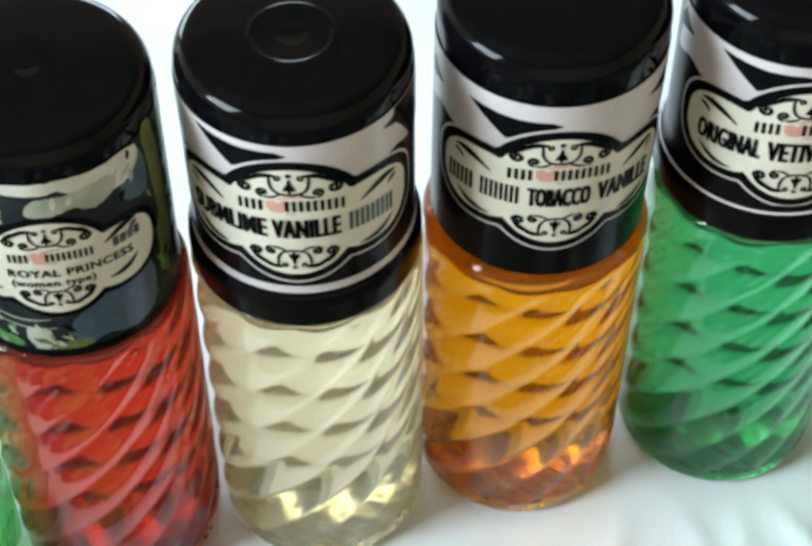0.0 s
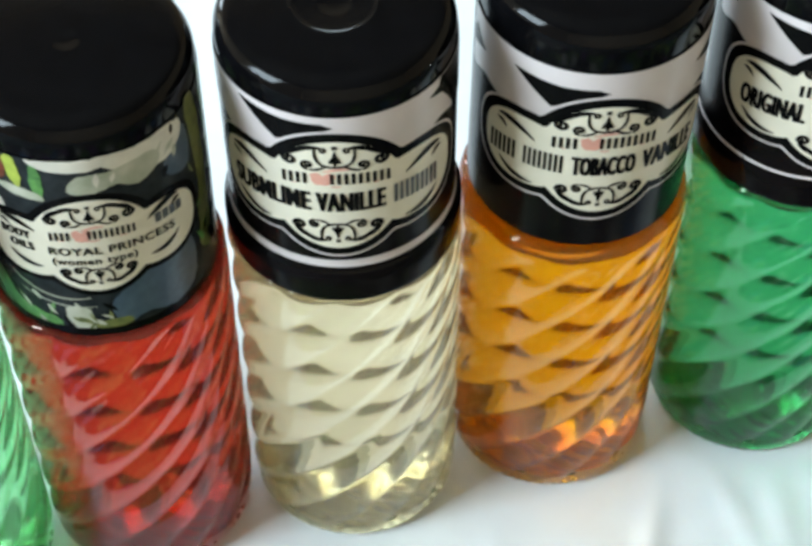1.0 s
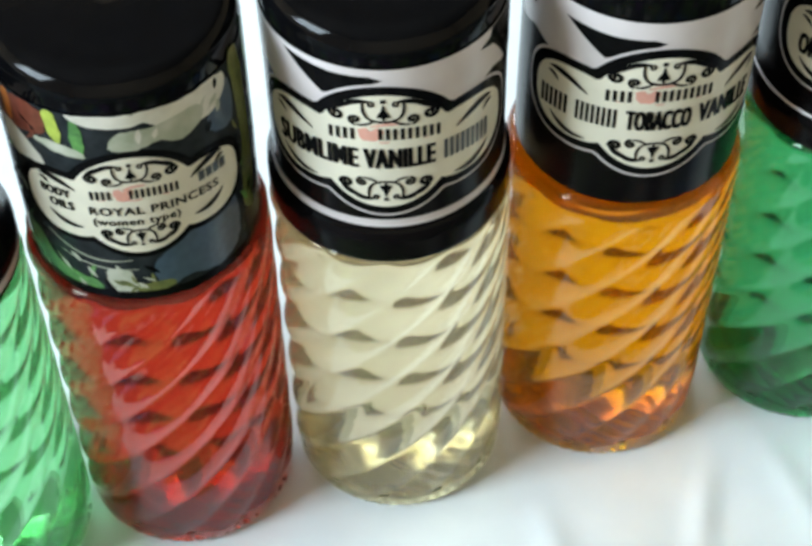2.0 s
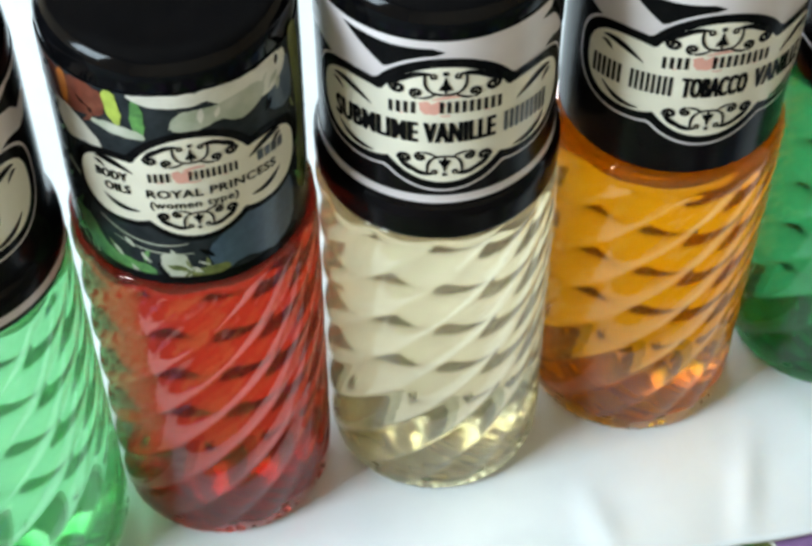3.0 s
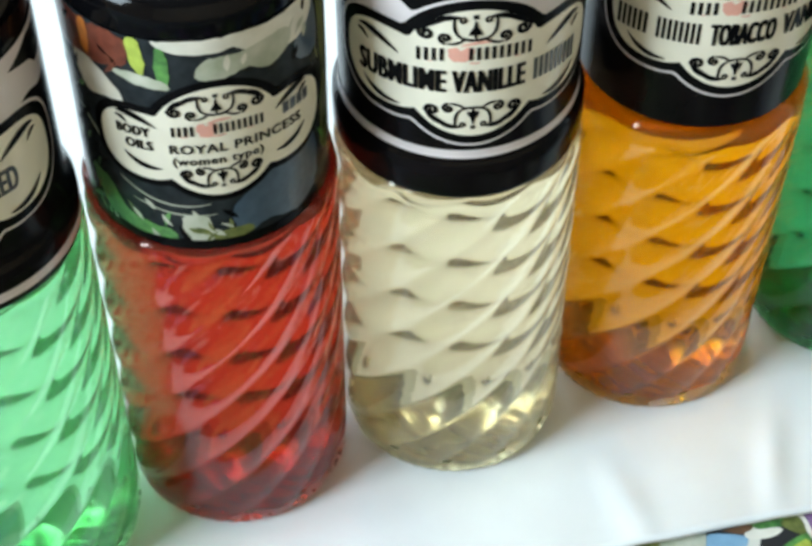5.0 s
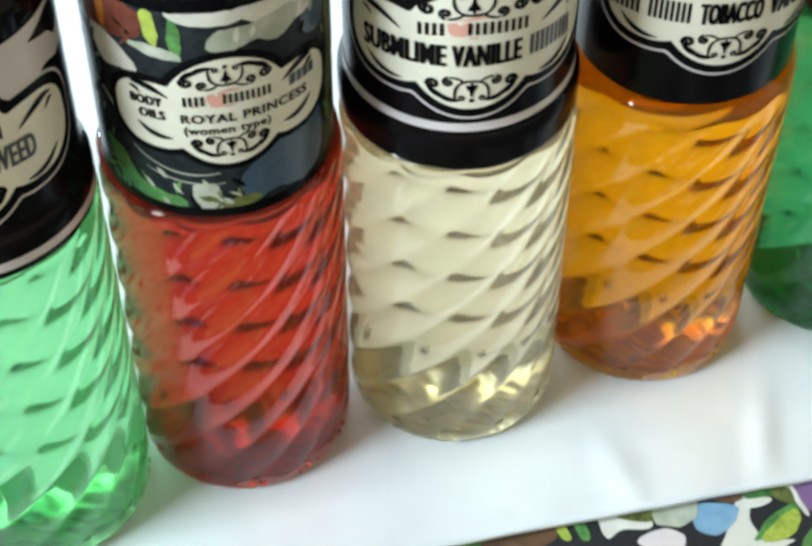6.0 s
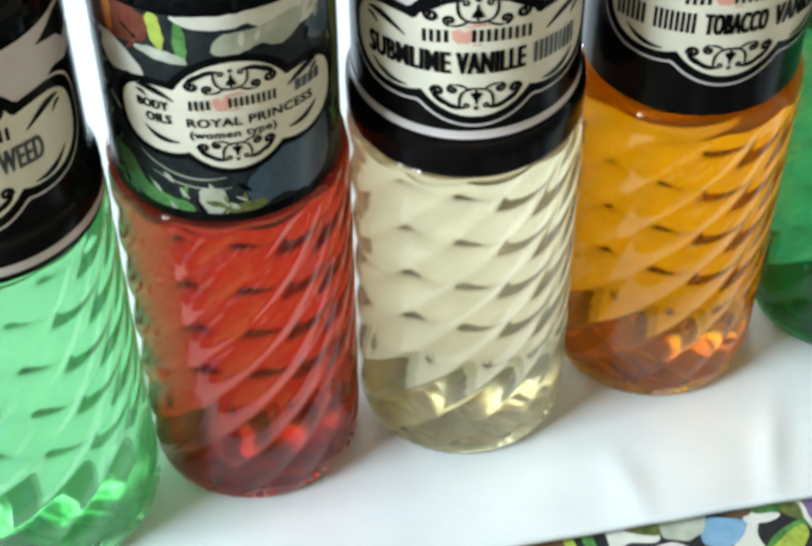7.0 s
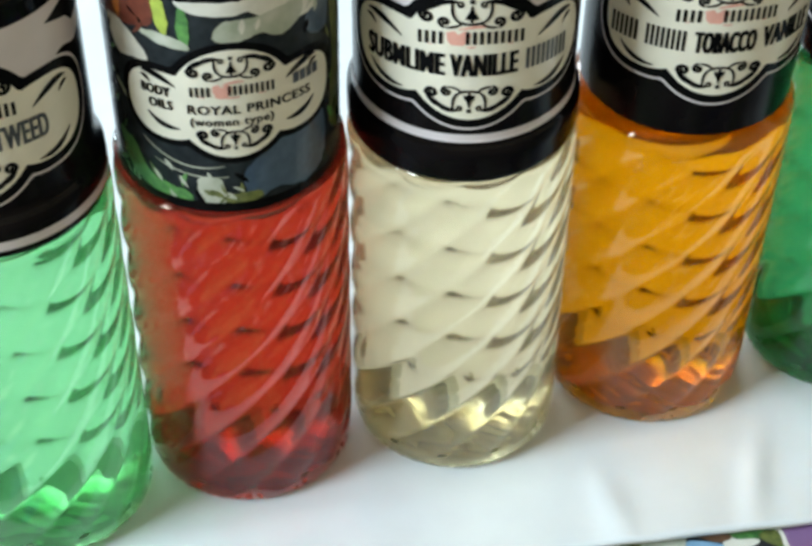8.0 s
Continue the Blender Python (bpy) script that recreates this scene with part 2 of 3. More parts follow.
for x in (TX0 + 0.05, TX1 - 0.11):
    for y in (TY0 + 0.05, TY1 - 0.11):
        part("leg", box(bmesh.new(), (x, y, Z0), (x + 0.06, y + 0.06, -0.034), 0.004), TABLE_WOOD, table)


def sheet(name, xs, ys, front, height, thick, mat):
    """A cloth lying flat: a grid with thickness whose front edge follows front(x)."""
    verts, faces = [], []
    nx, ny = len(xs), len(ys)
    for side in (1, 0):
        for y in ys:
            for x in xs:
                yy = front(x) + y
                verts.append((x, yy, height(x, yy) if side else height(x, yy) - thick))
    for s in (0, 1):
        o = s * nx * ny
        for j in range(ny - 1):
            for i in range(nx - 1):
                q = (o + j * nx + i, o + j * nx + i + 1, o + (j + 1) * nx + i + 1, o + (j + 1) * nx + i)
                faces.append(q if s == 0 else q[::-1])
    ring = [i for i in range(nx)] + [j * nx + nx - 1 for j in range(1, ny)] + [(ny - 1) * nx + i for i in range(nx - 2, -1, -1)] + [j * nx for j in range(ny - 2, 0, -1)]
    o = nx * ny
    for a, b in zip(ring, ring[1:] + ring[:1]):
        faces.append((a, a + o, b + o, b))
    return mesh_object(name, verts, faces, mat)


def spaced(a, b, n):
    return [a + (b - a) * i / n for i in range(n + 1)]


BOTTLE_SPOTS = [(-0.0672, -0.0052), (-0.0341, 0.0), (0.0, 0.0), (0.0335, 0.0034), (0.0688, 0.0034)]


def sheet_height(x, y):
    """Nearly flat under the bottles; soft waves and a few creases elsewhere."""
    near = min(math.hypot(x - a, y - b) for a, b in BOTTLE_SPOTS)
    k = min(1.0, max(0.0, (near - 0.017) / 0.02))
    k = k * k * (3 - 2 * k)
    h = 0.0007 * noise.noise(Vector((x * 28, y * 20, 1.0))) + 0.0005 * noise.noise(Vector((x * 75, y * 45, 5.0)))
    for cx, cy, ang, ln, amp, wd in ((0.058, -0.012, 100, 0.016, 0.0011, 0.0018), (0.068, -0.016, 82, 0.014, 0.0011, 0.002), (0.045, -0.024, 70, 0.01, 0.0009, 0.002), (0.075, -0.020, 110, 0.015, 0.0013, 0.0018), (0.02, -0.027, 95, 0.008, 0.0006, 0.0025)):
        ca, sa = math.cos(radians(ang)), math.sin(radians(ang))
        p, q = (x - cx) * ca + (y - cy) * sa, -(x - cx) * sa + (y - cy) * ca
        h += 1.25 * amp * math.exp(-(p / ln) ** 2 - (q / wd) ** 2)
    return k * (h + 0.0001)


tablecloth = tagged(sheet("floral_tablecloth", spaced(-0.56, 0.6, 40), spaced(-0.33, 0.45, 30), lambda x: 0.0, lambda x, y: -0.0026, 0.0012, FLORAL_CLOTH),
       "dark tablecloth printed with flowers and green leaves", "tablecloth")


def cloth_print(name, corners, mat, lift, label):
    """A petal or leaf printed on the tablecloth, corners in millimetres."""
    pts, n = [], len(corners)
    for i in range(n):
        p0, p1, p2, p3 = (Vector((*corners[(i + k) % n], 0)) / 1000 for k in (-1, 0, 1, 2))
        for q in range(6):
            t = q / 6
            p = 0.5 * (2 * p1 + (p2 - p0) * t + (2 * p0 - 5 * p1 + 4 * p2 - p3) * t * t + (3 * p1 - p0 - 3 * p2 + p3) * t ** 3)
            p.z = -0.0026 + 0.00004 * lift
            pts.append(p + 0.0004 * Vector((noise.noise(p * 400), noise.noise(p * 400 + Vector((5, 5, 5))), 0)))
    bm = bmesh.new()
    bm.faces.new([bm.verts.new(p) for p in pts])
    bmesh.ops.triangulate(bm, faces=bm.faces[:])
    return part(name, bm, mat, tablecloth, label)


PRINT_SKY = material("sky_blue_ink", (0.13, 0.27, 0.42), 0.6, second=(0.24, 0.42, 0.58), scale=260)
PRINT_BROWN = material("brown_leaf_ink", (0.07, 0.04, 0.02), 0.6, second=(0.20, 0.10, 0.05), scale=300)
cloth_print("petal_print", [(46.0, -31.0), (53.0, -30.5), (56.0, -38.0), (50.0, -43.5), (46.6, -40.5), (46.2, -36.0)], PRINT_PURPLE, 2, "purple printed petal")
cloth_print("petal_print", [(44.6, -33.0), (45.7, -33.0), (46.4, -40.6), (45.6, -40.2)], PRINT_PETAL, 3, "thin white printed petal edge")
cloth_print("petal_print", [(30.2, -35.0), (36.2, -36.5), (35.4, -38.6), (34.0, -39.8), (31.4, -41.0), (28.4, -39.2)], PRINT_SKY, 2, "light blue printed petal")
cloth_print("petal_print", [(36.6, -35.8), (41.6, -36.4), (41.2, -37.6), (38.0, -37.6), (36.4, -37.2)], PRINT_PETAL, 3, "pale blue printed petal")
cloth_print("leaf_print", [(31.0, -32.6), (37.8, -33.0), (37.2, -35.8), (34.0, -35.4)], PRINT_BROWN, 3, "brown printed leaf")
cloth_print("leaf_print", [(37.6, -32.6), (45.0, -32.8), (44.6, -35.4), (41.0, -36.4), (38.0, -35.6)], PRINT_GREEN, 4, "green printed leaf")
cloth_print("leaf_print", [(42.0, -35.6), (44.8, -35.6), (45.2, -38.6), (43.4, -38.0)], PRINT_OLIVE, 5, "dark green printed leaf")
cloth_print("leaf_print", [(36.4, -43.4), (38.6, -41.2), (41.3, -39.4), (45.0, -38.6), (45.0, -40.4), (41.0, -42.6)], PRINT_GREEN, 3, "green printed leaf")
cloth_print("leaf_print", [(37.6, -43.6), (41.0, -40.8), (44.6, -39.6), (44.8, -41.8), (41.2, -44.4)], PRINT_LIME, 4, "lime green printed leaf")
cloth_print("petal_print", [(14.6, -32.6), (18.0, -32.2), (22.8, -33.0), (22.4, -35.6), (21.4, -37.0), (17.7, -36.4), (14.6, -37.0)], PRINT_PETAL, 2, "white printed petal")
cloth_print("leaf_print", [(16.6, -32.0), (25.4, -32.4), (25.0, -34.8), (21.4, -35.8), (18.4, -34.4)], PRINT_OLIVE, 3, "olive printed leaf")
cloth_print("petal_print", [(24.2, -33.2), (30.4, -33.0), (30.0, -35.6), (28.8, -37.4), (25.7, -37.8), (22.7, -36.4)], PRINT_GRASS, 4, "pale grey-green printed petal")
cloth_print("leaf_print", [(-3.0, -30.6), (7.4, -31.4), (7.2, -34.8), (2.0, -36.0), (-4.0, -35.0)], PRINT_BROWN, 2, "reddish brown printed leaf")
cloth_print("leaf_print", [(7.6, -31.6), (8.9, -31.8), (9.4, -35.6), (8.0, -35.4)], PRINT_LIME, 3, "narrow lime green printed leaf")
cloth_print("leaf_print", [(10.9, -31.8), (12.3, -32.0), (12.1, -36.4), (10.7, -36.2)], PRINT_GREEN, 3, "narrow green printed leaf")
cloth_print("petal_print", [(19.0, -39.2), (23.0, -37.6), (26.6, -39.4), (24.0, -42.6)], PRINT_WHITE, 2, "pinkish white printed petal")
xs = spaced(-0.42, -0.13, 14) + spaced(-0.128, 0.128, 170) + spaced(0.13, 0.45, 14)
ys = spaced(0.0, 0.09, 90) + spaced(0.095, 0.40, 24)
tagged(sheet("white_cloth", xs, ys, lambda x: -0.0336 - 0.052 * x + 0.0005 * noise.noise(Vector((x * 60, 3, 0))), sheet_height, 0.0012, WHITE_CLOTH),
       "crumpled plain white cotton cloth under the bottles", "cloth")

# ---- bottles ----
RC = 0.01555
FLUTES, RISE, DEPTH = 12, 0.0095, 0.00044


BEADS = 48


def flute_for(top):
    def flute(a, r, z):
        """Twisted lobes round the glass, fading out at foot and shoulder."""
        w = 2 * ((FLUTES * a / (2 * math.pi) - z / RISE) % 1.0) - 1
        u, v = min(abs(w), 0.86), max(0.0, abs(w) - 0.86)
        s = 1 - (u * u + 1.72 * (v - v * v / 0.28)) / 0.86
        fade = min(1.0, max(0.0, (z - 0.0006) / 0.003)) * min(1.0, max(0.0, (top - z) / 0.003))
        bead = 0.00008 * math.sin(BEADS * a) * max(0.0, 1 - abs(z - 0.0009) / 0.0009) if r > 0.0137 else 0.0
        return r - DEPTH * fade * (1 - s) + bead
    return flute


def glass_profile(flared):
    p = [(0.0002 + 0.0004 * k, 0.0026 * (0.5 + 0.5 * math.cos(math.pi * (0.0002 + 0.0004 * k) / 0.0124))) for k in range(31)]
    p += [(0.0126, 0.0), (0.0131, 0.0), (0.0136, 0.0), (0.0141, 0.0)] + arc(0.0146, 0.0, 0.01665, 0.0027, 1, 9)
    top = 0.0618 if flared else 0.0588
    p += [(0.01665 + 0.0001 * min(1, k / 8), 0.0027 + (top - 0.0027) * k / 84) for k in range(1, 85)]
    if flared:
        return p + [(0.0165, 0.0626), (0.0161, 0.0632), (0.0122, 0.0634), (0.0118, 0.0640), (0.0118, 0.0680)]
    return p + [(0.0167, 0.0594), (0.0165, 0.0602), (0.0161, 0.0609), (0.0154, 0.0616), (0.0142, 0.0621), (0.0122, 0.0624), (0.0118, 0.0640), (0.0118, 0.0680)]


def liquid_profile(flared):
    t = 0.0622 if flared else 0.0617
    return [(0.0002, 0.0042), (0.004, 0.0040), (0.0075, 0.0032), (0.0100, 0.0022)] + arc(0.0120, 0.0014, 0.0154, 0.0055, 1, 10) + [(0.0154, 0.02), (0.0153, 0.03), (0.0146, t - 0.0045)] + arc(0.0146, t - 0.003, 0.0122, t, -1, 5) + [(0.009, t + 0.0001), (0.0002, t + 0.0001)]


def pressed(mesh):
    """Uneven pressed underside: the push-up ripples, and the ring it stands on is knurled."""
    verts, faces = mesh
    out = []
    for x, y, z in verts:
        r = math.hypot(x, y)
        if r < 0.0124 and z < 0.004:
            z += 0.00042 * (1 - r / 0.0124) ** 0.4 * (noise.noise(Vector((x * 420, y * 420, 1.7))) + 0.5 * noise.noise(Vector((x * 560, y * 560, 5.1))))
        elif z < 0.0012:
            a = math.atan2(x, -y)
            z += 0.0003 * (0.5 + 0.5 * math.sin(BEADS * a)) * math.exp(-((r - 0.0142) / 0.0011) ** 2)
        out.append((x, y, z))
    return out, faces


GLASS_MESH = {f: pressed(lathe(glass_profile(f), 288, flute_for(0.0640 if f else 0.0600), 2 * math.pi / (FLUTES * RISE))) for f in (False, True)}
LIQUID_MESH = {f: lathe(liquid_profile(f), 96) for f in (False, True)}
CAP_H = 0.1032


def cap_profile(flared, ringed):
    inner = [(0.0125, 0.0630), (0.0150, 0.0628)]
    if flared:
        low = [(0.0157, 0.0630), (0.0161, 0.06305), (0.01640, 0.0633), (0.01652, 0.0637), (0.01652, 0.0641), (0.01648, 0.0676), (0.0162, 0.0690), (RC - 0.0001, 0.0700)]
    else:
        low = [(RC - 0.0004, 0.0628), (RC - 0.0001, 0.0632)]
    top = [(RC - 0.0001, 0.0980)] + [(RC - 0.0001 - 0.0022 * (1 - math.cos(math.pi / 2 * i / 8)), 0.0998 + 0.0030 * math.sin(math.pi / 2 * i / 8)) for i in range(9)]
    if ringed:
        end = [(0.0129, 0.10283), (0.0120, 0.10285), (0.0061, 0.10288), (0.0057, 0.10288), (0.0056, 0.10292), (0.0053, 0.10292), (0.0051, 0.10284), (0.0048, 0.10283), (0.0024, 0.10282), (0.0020, 0.10281), (0.0016, 0.10272), (0.0010, 0.10268), (0.0002, 0.10268)]
    else:
        end = [(0.0129, 0.10283), (0.0120, 0.10285), (0.0020, 0.1029), (0.0014, 0.10289), (0.0011, 0.10283), (0.0006, 0.10279), (0.0002, 0.10279)]
    return inner + low + top + end


CAP_MESH = {key: lathe(cap_profile(*key), 96) for key in ((False, False), (True, False), (True, True))}


class Sheet:
    """A label wrapped round a cap: u and v in millimetres from its middle, along the girth and up."""

    def __init__(self, parent, angle, z, flared):
        self.parent, self.angle, self.z, self.flared = parent, radians(angle), z, flared

    def place(self, u, v, lift):
        z = self.z + v / 1000
        r = RC
        if self.flared:
            k = min(1.0, max(0.0, (0.0702 - z) / 0.0022))
            r += 0.00097 * k * k * (3 - 2 * k)
        r += lift * 0.00005
        a = self.angle + u / 1000 / RC
        return (r * math.sin(a), -r * math.cos(a), z)

    def strips(self, name, rows, lift, mat, label=""):
        """Bands between two edges: rows of lists of (u, low, high)."""
        verts, faces = [], []
        for row in rows:
            for i, (u, lo, hi) in enumerate(row):
                b = len(verts)
                for k in range(7):
                    verts.append(self.place(u, lo + (hi - lo) * k / 6, lift))
                if i:
                    for k in range(6):
                        faces.append((b - 7 + k, b + k, b + k + 1, b - 6 + k))
        return mesh_object(name, verts, faces, mat, self.parent, True, label)

    def strokes(self, name, lines, lift, mat, label=""):
        """Pen strokes, each a piece of its own: lists of (u, v, width)."""
        for pts in lines:
            verts, faces = [], []
            for i, (u, v, w) in enumerate(pts):
                p, q = pts[max(0, i - 1)], pts[min(len(pts) - 1, i + 1)]
                dx, dy = q[0] - p[0], q[1] - p[1]
                d = math.hypot(dx, dy) or 1
                nx, ny = -dy / d * w / 2, dx / d * w / 2
                b = len(verts)
                verts.append(self.place(u + nx, v + ny, lift))
                verts.append(self.place(u - nx, v - ny, lift))
                if i:
                    faces.append((b - 2, b - 1, b + 1, b))
            mesh_object(name, verts, faces, mat, self.parent, False, label)

    def patch(self, name, corners, lift, mat, label="", ragged=0.0):
        """A filled shape with softly rounded, slightly ragged edge round a few corners."""
        pts = []
        n = len(corners)
        for i in range(n):
            p0, p1, p2, p3 = (Vector((*corners[(i + k) % n], 0)) for k in (-1, 0, 1, 2))
            for s in range(6):
                t = s / 6
                p = 0.5 * (2 * p1 + (p2 - p0) * t + (2 * p0 - 5 * p1 + 4 * p2 - p3) * t * t + (3 * p1 - p0 - 3 * p2 + p3) * t ** 3) if ragged else p1.lerp(p2, t)
                if ragged:
                    p = p + ragged * Vector((noise.noise(p * 1.3) + 0.7 * noise.noise(p * 3.1), noise.noise(p * 1.3 + Vector((9, 2, 4))) + 0.7 * noise.noise(p * 3.1 + Vector((1, 8, 4))), 0))
                pts.append(p)
        bm = bmesh.new()
        bm.faces.new([bm.verts.new(p) for p in pts])
        bmesh.ops.triangulate(bm, faces=bm.faces[:])
        return self.wrap(name, bm, lift, mat, label)

    def wrap(self, name, bm, lift, mat, label=""):
        us = [v.co.x for v in bm.verts]
        step = 1.2
        for k in range(math.ceil(min(us) / step), math.floor(max(us) / step) + 1):
            bmesh.ops.bisect_plane(bm, geom=bm.verts[:] + bm.edges[:] + bm.faces[:], plane_co=(k * step, 0, 0), plane_no=(1, 0, 0))
        for v in bm.verts:
            v.co = self.place(v.co.x, v.co.y, lift)
        return part(name, bm, mat, self.parent, label)

    def word(self, text, u0, u1, v, height, lift, mat, bold=0.0, slant=0.0):
        """A printed word between u0 and u1, its middle at v."""
        cu = bpy.data.curves.new("lettering", "FONT")
        cu.body, cu.size, cu.offset, cu.resolution_u, cu.space_character = text, 1.0, 0.012, 3, 1.1
        ob = bpy.data.objects.new("lettering", cu)
        scene.collection.objects.link(ob)
        me = ob.to_mesh()
        bm = bmesh.new()
        bm.from_mesh(me)
        ob.to_mesh_clear()
        bpy.data.objects.remove(ob)
        xs, ys = [w.co.x for w in bm.verts], [w.co.y for w in bm.verts]
        lo, wide, base, tall = min(xs), max(xs) - min(xs), min(ys), max(ys) - min(ys)
        for w in bm.verts:
            w.co.x = u0 + (w.co.x - lo) / wide * (u1 - u0)
            w.co.y = v + ((w.co.y - base) / tall - 0.5) * height + slant * (w.co.x - (u0 + u1) / 2)
            w.co.y -= 0.004 * w.co.x ** 2
            w.co.z = 0
        for i, dx in enumerate((-bold, bold) if bold else ()):
            twin = bm.copy()
            for w in twin.verts:
                w.co.x += dx
            self.wrap("lettering_edge", twin, lift + 0.25 * (i + 1), mat)
        return self.wrap("lettering", bm, lift, mat)

    def bars(self, u0, u1, v, height, count, lift, mat, gap=0.25, arch=0.004):
        """Plain bars where unlettered print stands."""
        step = (u1 - u0) / count
        for i in range(count):
            self.strips("print_bar", [[(u0 + i * step + (step - gap) * k / 3, v - height / 2 - arch * (u0 + i * step) ** 2, v + height / 2 - arch * (u0 + i * step) ** 2) for k in range(4)]], lift, mat)


def plaque_edges(u, ru, rv, lobe, lu, lv, drop, grow):
    """Upper and lower edge of the three-lobed plaque at u."""
    hi, lo = -99.0, 99.0
    if abs(u) < ru + grow:
        h = (rv + grow) * math.sqrt(1 - (u / (ru + grow)) ** 2)
        hi, lo = h, -h
    d = abs(abs(u) - lobe)
    if d < lu + grow:
        h = (lv + grow) * (1 - (d / (lu + grow)) ** 2.4) ** (1 / 2.4)
        hi, lo = max(hi, h - drop), min(lo, -h - drop)
    return lo, hi


def plaque(s, size):
    """Cream three-lobed plaque with a black and a pale outline."""
    ru, rv, lobe, lu, lv, drop = size
    end = lobe + lu

    def rows(grow):
        n = 90
        e = end + grow - 0.02
        return [[(e * math.sin(math.pi / 2 * (2 * i / n - 1)), *plaque_edges(e * math.sin(math.pi / 2 * (2 * i / n - 1)), *size, grow)) for i in range(n + 1)]]
    s.strips("outline", rows(1.85), 3, PRINT_WHITE, "thin pale printed outline")
    s.strips("outline", rows(1.45), 4, PRINT_BLACK, "broad black printed outline")
    s.strips("plaque", rows(0.0), 5, PRINT_CREAM, "cream printed plaque with three lobes")


def scroll(cu, cv, r, turns, start, way, w0, w1):
    """A curl that winds inwards."""
    pts, n = [], 26
    for i in range(n + 1):
        t = i / n
        a = radians(start) + way * 2 * math.pi * turns * t
        q = r * (1 - 0.8 * t)
        pts.append((cu + q * math.cos(a), cv + q * math.sin(a), w0 + (w1 - w0) * t))
    end = pts[-1]
    pts += [(end[0] + 0.12 * k, end[1], w1 * 1.6) for k in (1, 2)]
    return pts


def bow(p, c, q, w0, w1, n=12):
    out = []
    for i in range(n + 1):
        t = i / n
        out.append((*(((1 - t) ** 2 * a + 2 * t * (1 - t) * b + t * t * d) for a, b, d in zip(p, c, q)), w0 + (w1 - w0) * math.sin(math.pi * t)))
    return out


def ornaments(s, k, lobes):
    """Scrollwork at the head and foot of the plaque and flourishes in its lobes; k scales it."""
    def scaled(lines, flip):
        return [[(u * k, flip * v * k, w * k) for u, v, w in line] for line in lines]
    head = []
    for sg in (-1, 1):
        head.append([(sg * u, v, w) for u, v, w in bow((2.45, 8.9), (2.7, 6.6), (1.5, 5.95), 0.3, 0.42)])
        head.append([(sg * u, v, w) for u, v, w in bow((1.6, 6.0), (0.8, 5.6), (0.0, 5.65), 0.35, 0.42)])
        head.append([(sg * u, v, w) for u, v, w in scroll(1.55, 8.65, 0.5, 0.8, 90, 1, 0.3, 0.4)])
        head.append([(sg * u, v, w) for u, v, w in bow((1.6, 9.05), (3.6, 9.45), (5.2, 7.9), 0.3, 0.85)])
        head.append([(sg * u, v, w) for u, v, w in bow((3.4, 8.75), (5.6, 8.3), (6.65, 6.6), 0.3, 0.95)])
        head.append([(sg * u, v, w) for u, v, w in scroll(5.75, 6.4, 0.95, 1.1, 20, -1, 0.6, 0.55)])
        head.append([(sg * u, v, w) for u, v, w in bow((1.2, 5.75), (2.2, 4.9), (3.3, 5.0), 0.25, 0.4)])
        head.append([(sg * u, v, w) for u, v, w in scroll(3.45, 5.85, 0.85, 1.1, 270, 1, 0.42, 0.5)])
    head.append([(0, 5.9, 0.3), (0, 6.35, 0.4), (0, 6.4, 1.7), (0, 7.0, 1.3), (0, 7.6, 0.6), (0, 8.6, 0.2)])
    head.append([(-0.33, 9.2, 0.66), (0.33, 9.2, 0.66)])
    s.strokes("scroll_ornament", scaled(head, 1), 7, PRINT_BLACK, "black printed scrollwork")
    foot = [[(u * 0.86, v * 0.94, w * 0.95) for u, v, w in line] for line in head]
    s.strokes("scroll_ornament", scaled(foot, -1), 7, PRINT_BLACK, "black printed scrollwork")
    for sg in (-1, 1):
        a, b = lobes
        lines = [bow((sg * (a + 3.6) * k, (b + 4.2) * k), (sg * (a + 1.5) * k, (b + 5.2) * k), (sg * (a - 2.4) * k, (b + 2.6) * k), 0.12, 1.05),
                 bow((sg * (a + 3.8) * k, (b + 3.3) * k), (sg * (a + 2.9) * k, (b + 3.6) * k), (sg * (a + 2.0) * k, (b + 2.4) * k), 0.1, 0.6)]
        s.strokes("flourish", lines, 7, PRINT_BLACK)
        lines = [bow((sg * (a + 3.0) * k, (b - 3.6) * k), (sg * (a + 0.6) * k, (b - 6.2) * k), (sg * (a - 2.6) * k, (b - 5.6) * k), 0.12, 0.85)]
        s.strokes("flourish", lines, 7, PRINT_BLACK)


def brand_line(s, k, v):
    """The maker's mark as plain bars with a pink blot between them."""
    for n, u0, u1 in ((4, -6.9, -3.2), (9, -0.7, 7.4)):
        s.bars(u0 * k, u1 * k, v, 2.0 * k, n, 7, PRINT_BLACK, 0.42 * k, 0.012)
    s.patch("blot", [(-3.2 * k, v + 0.5), (-2.2 * k, v + 1.0), (-1.6 * k, v + 0.5), (-0.8 * k, v + 1.1), (0.0, v + 0.3), (-1.0 * k, v - 1.1), (-2.6 * k, v - 1.1)], 6, PRINT_PINK, "pale pink printed blot", 0.15)
    s.strokes("underline", [[(-5.6 * k, v - 1.45 * k, 0.12), (0, v - 1.5 * k, 0.25), (5.5 * k, v - 1.45 * k, 0.12)]], 7, PRINT_PINK)
    s.strokes("swash", [bow((-1.6 * k, v + 1.3 * k), (0.4 * k, v + 2.0 * k), (2.0 * k, v + 1.7 * k), 0.15, 0.4)], 7, PRINT_PINK)


BIG = (9.0, 10.2, 11.0, 6.6, 6.2, 0.9)
SMALL = (8.0, 8.85, 9.2, 5.6, 5.5, 1.1)


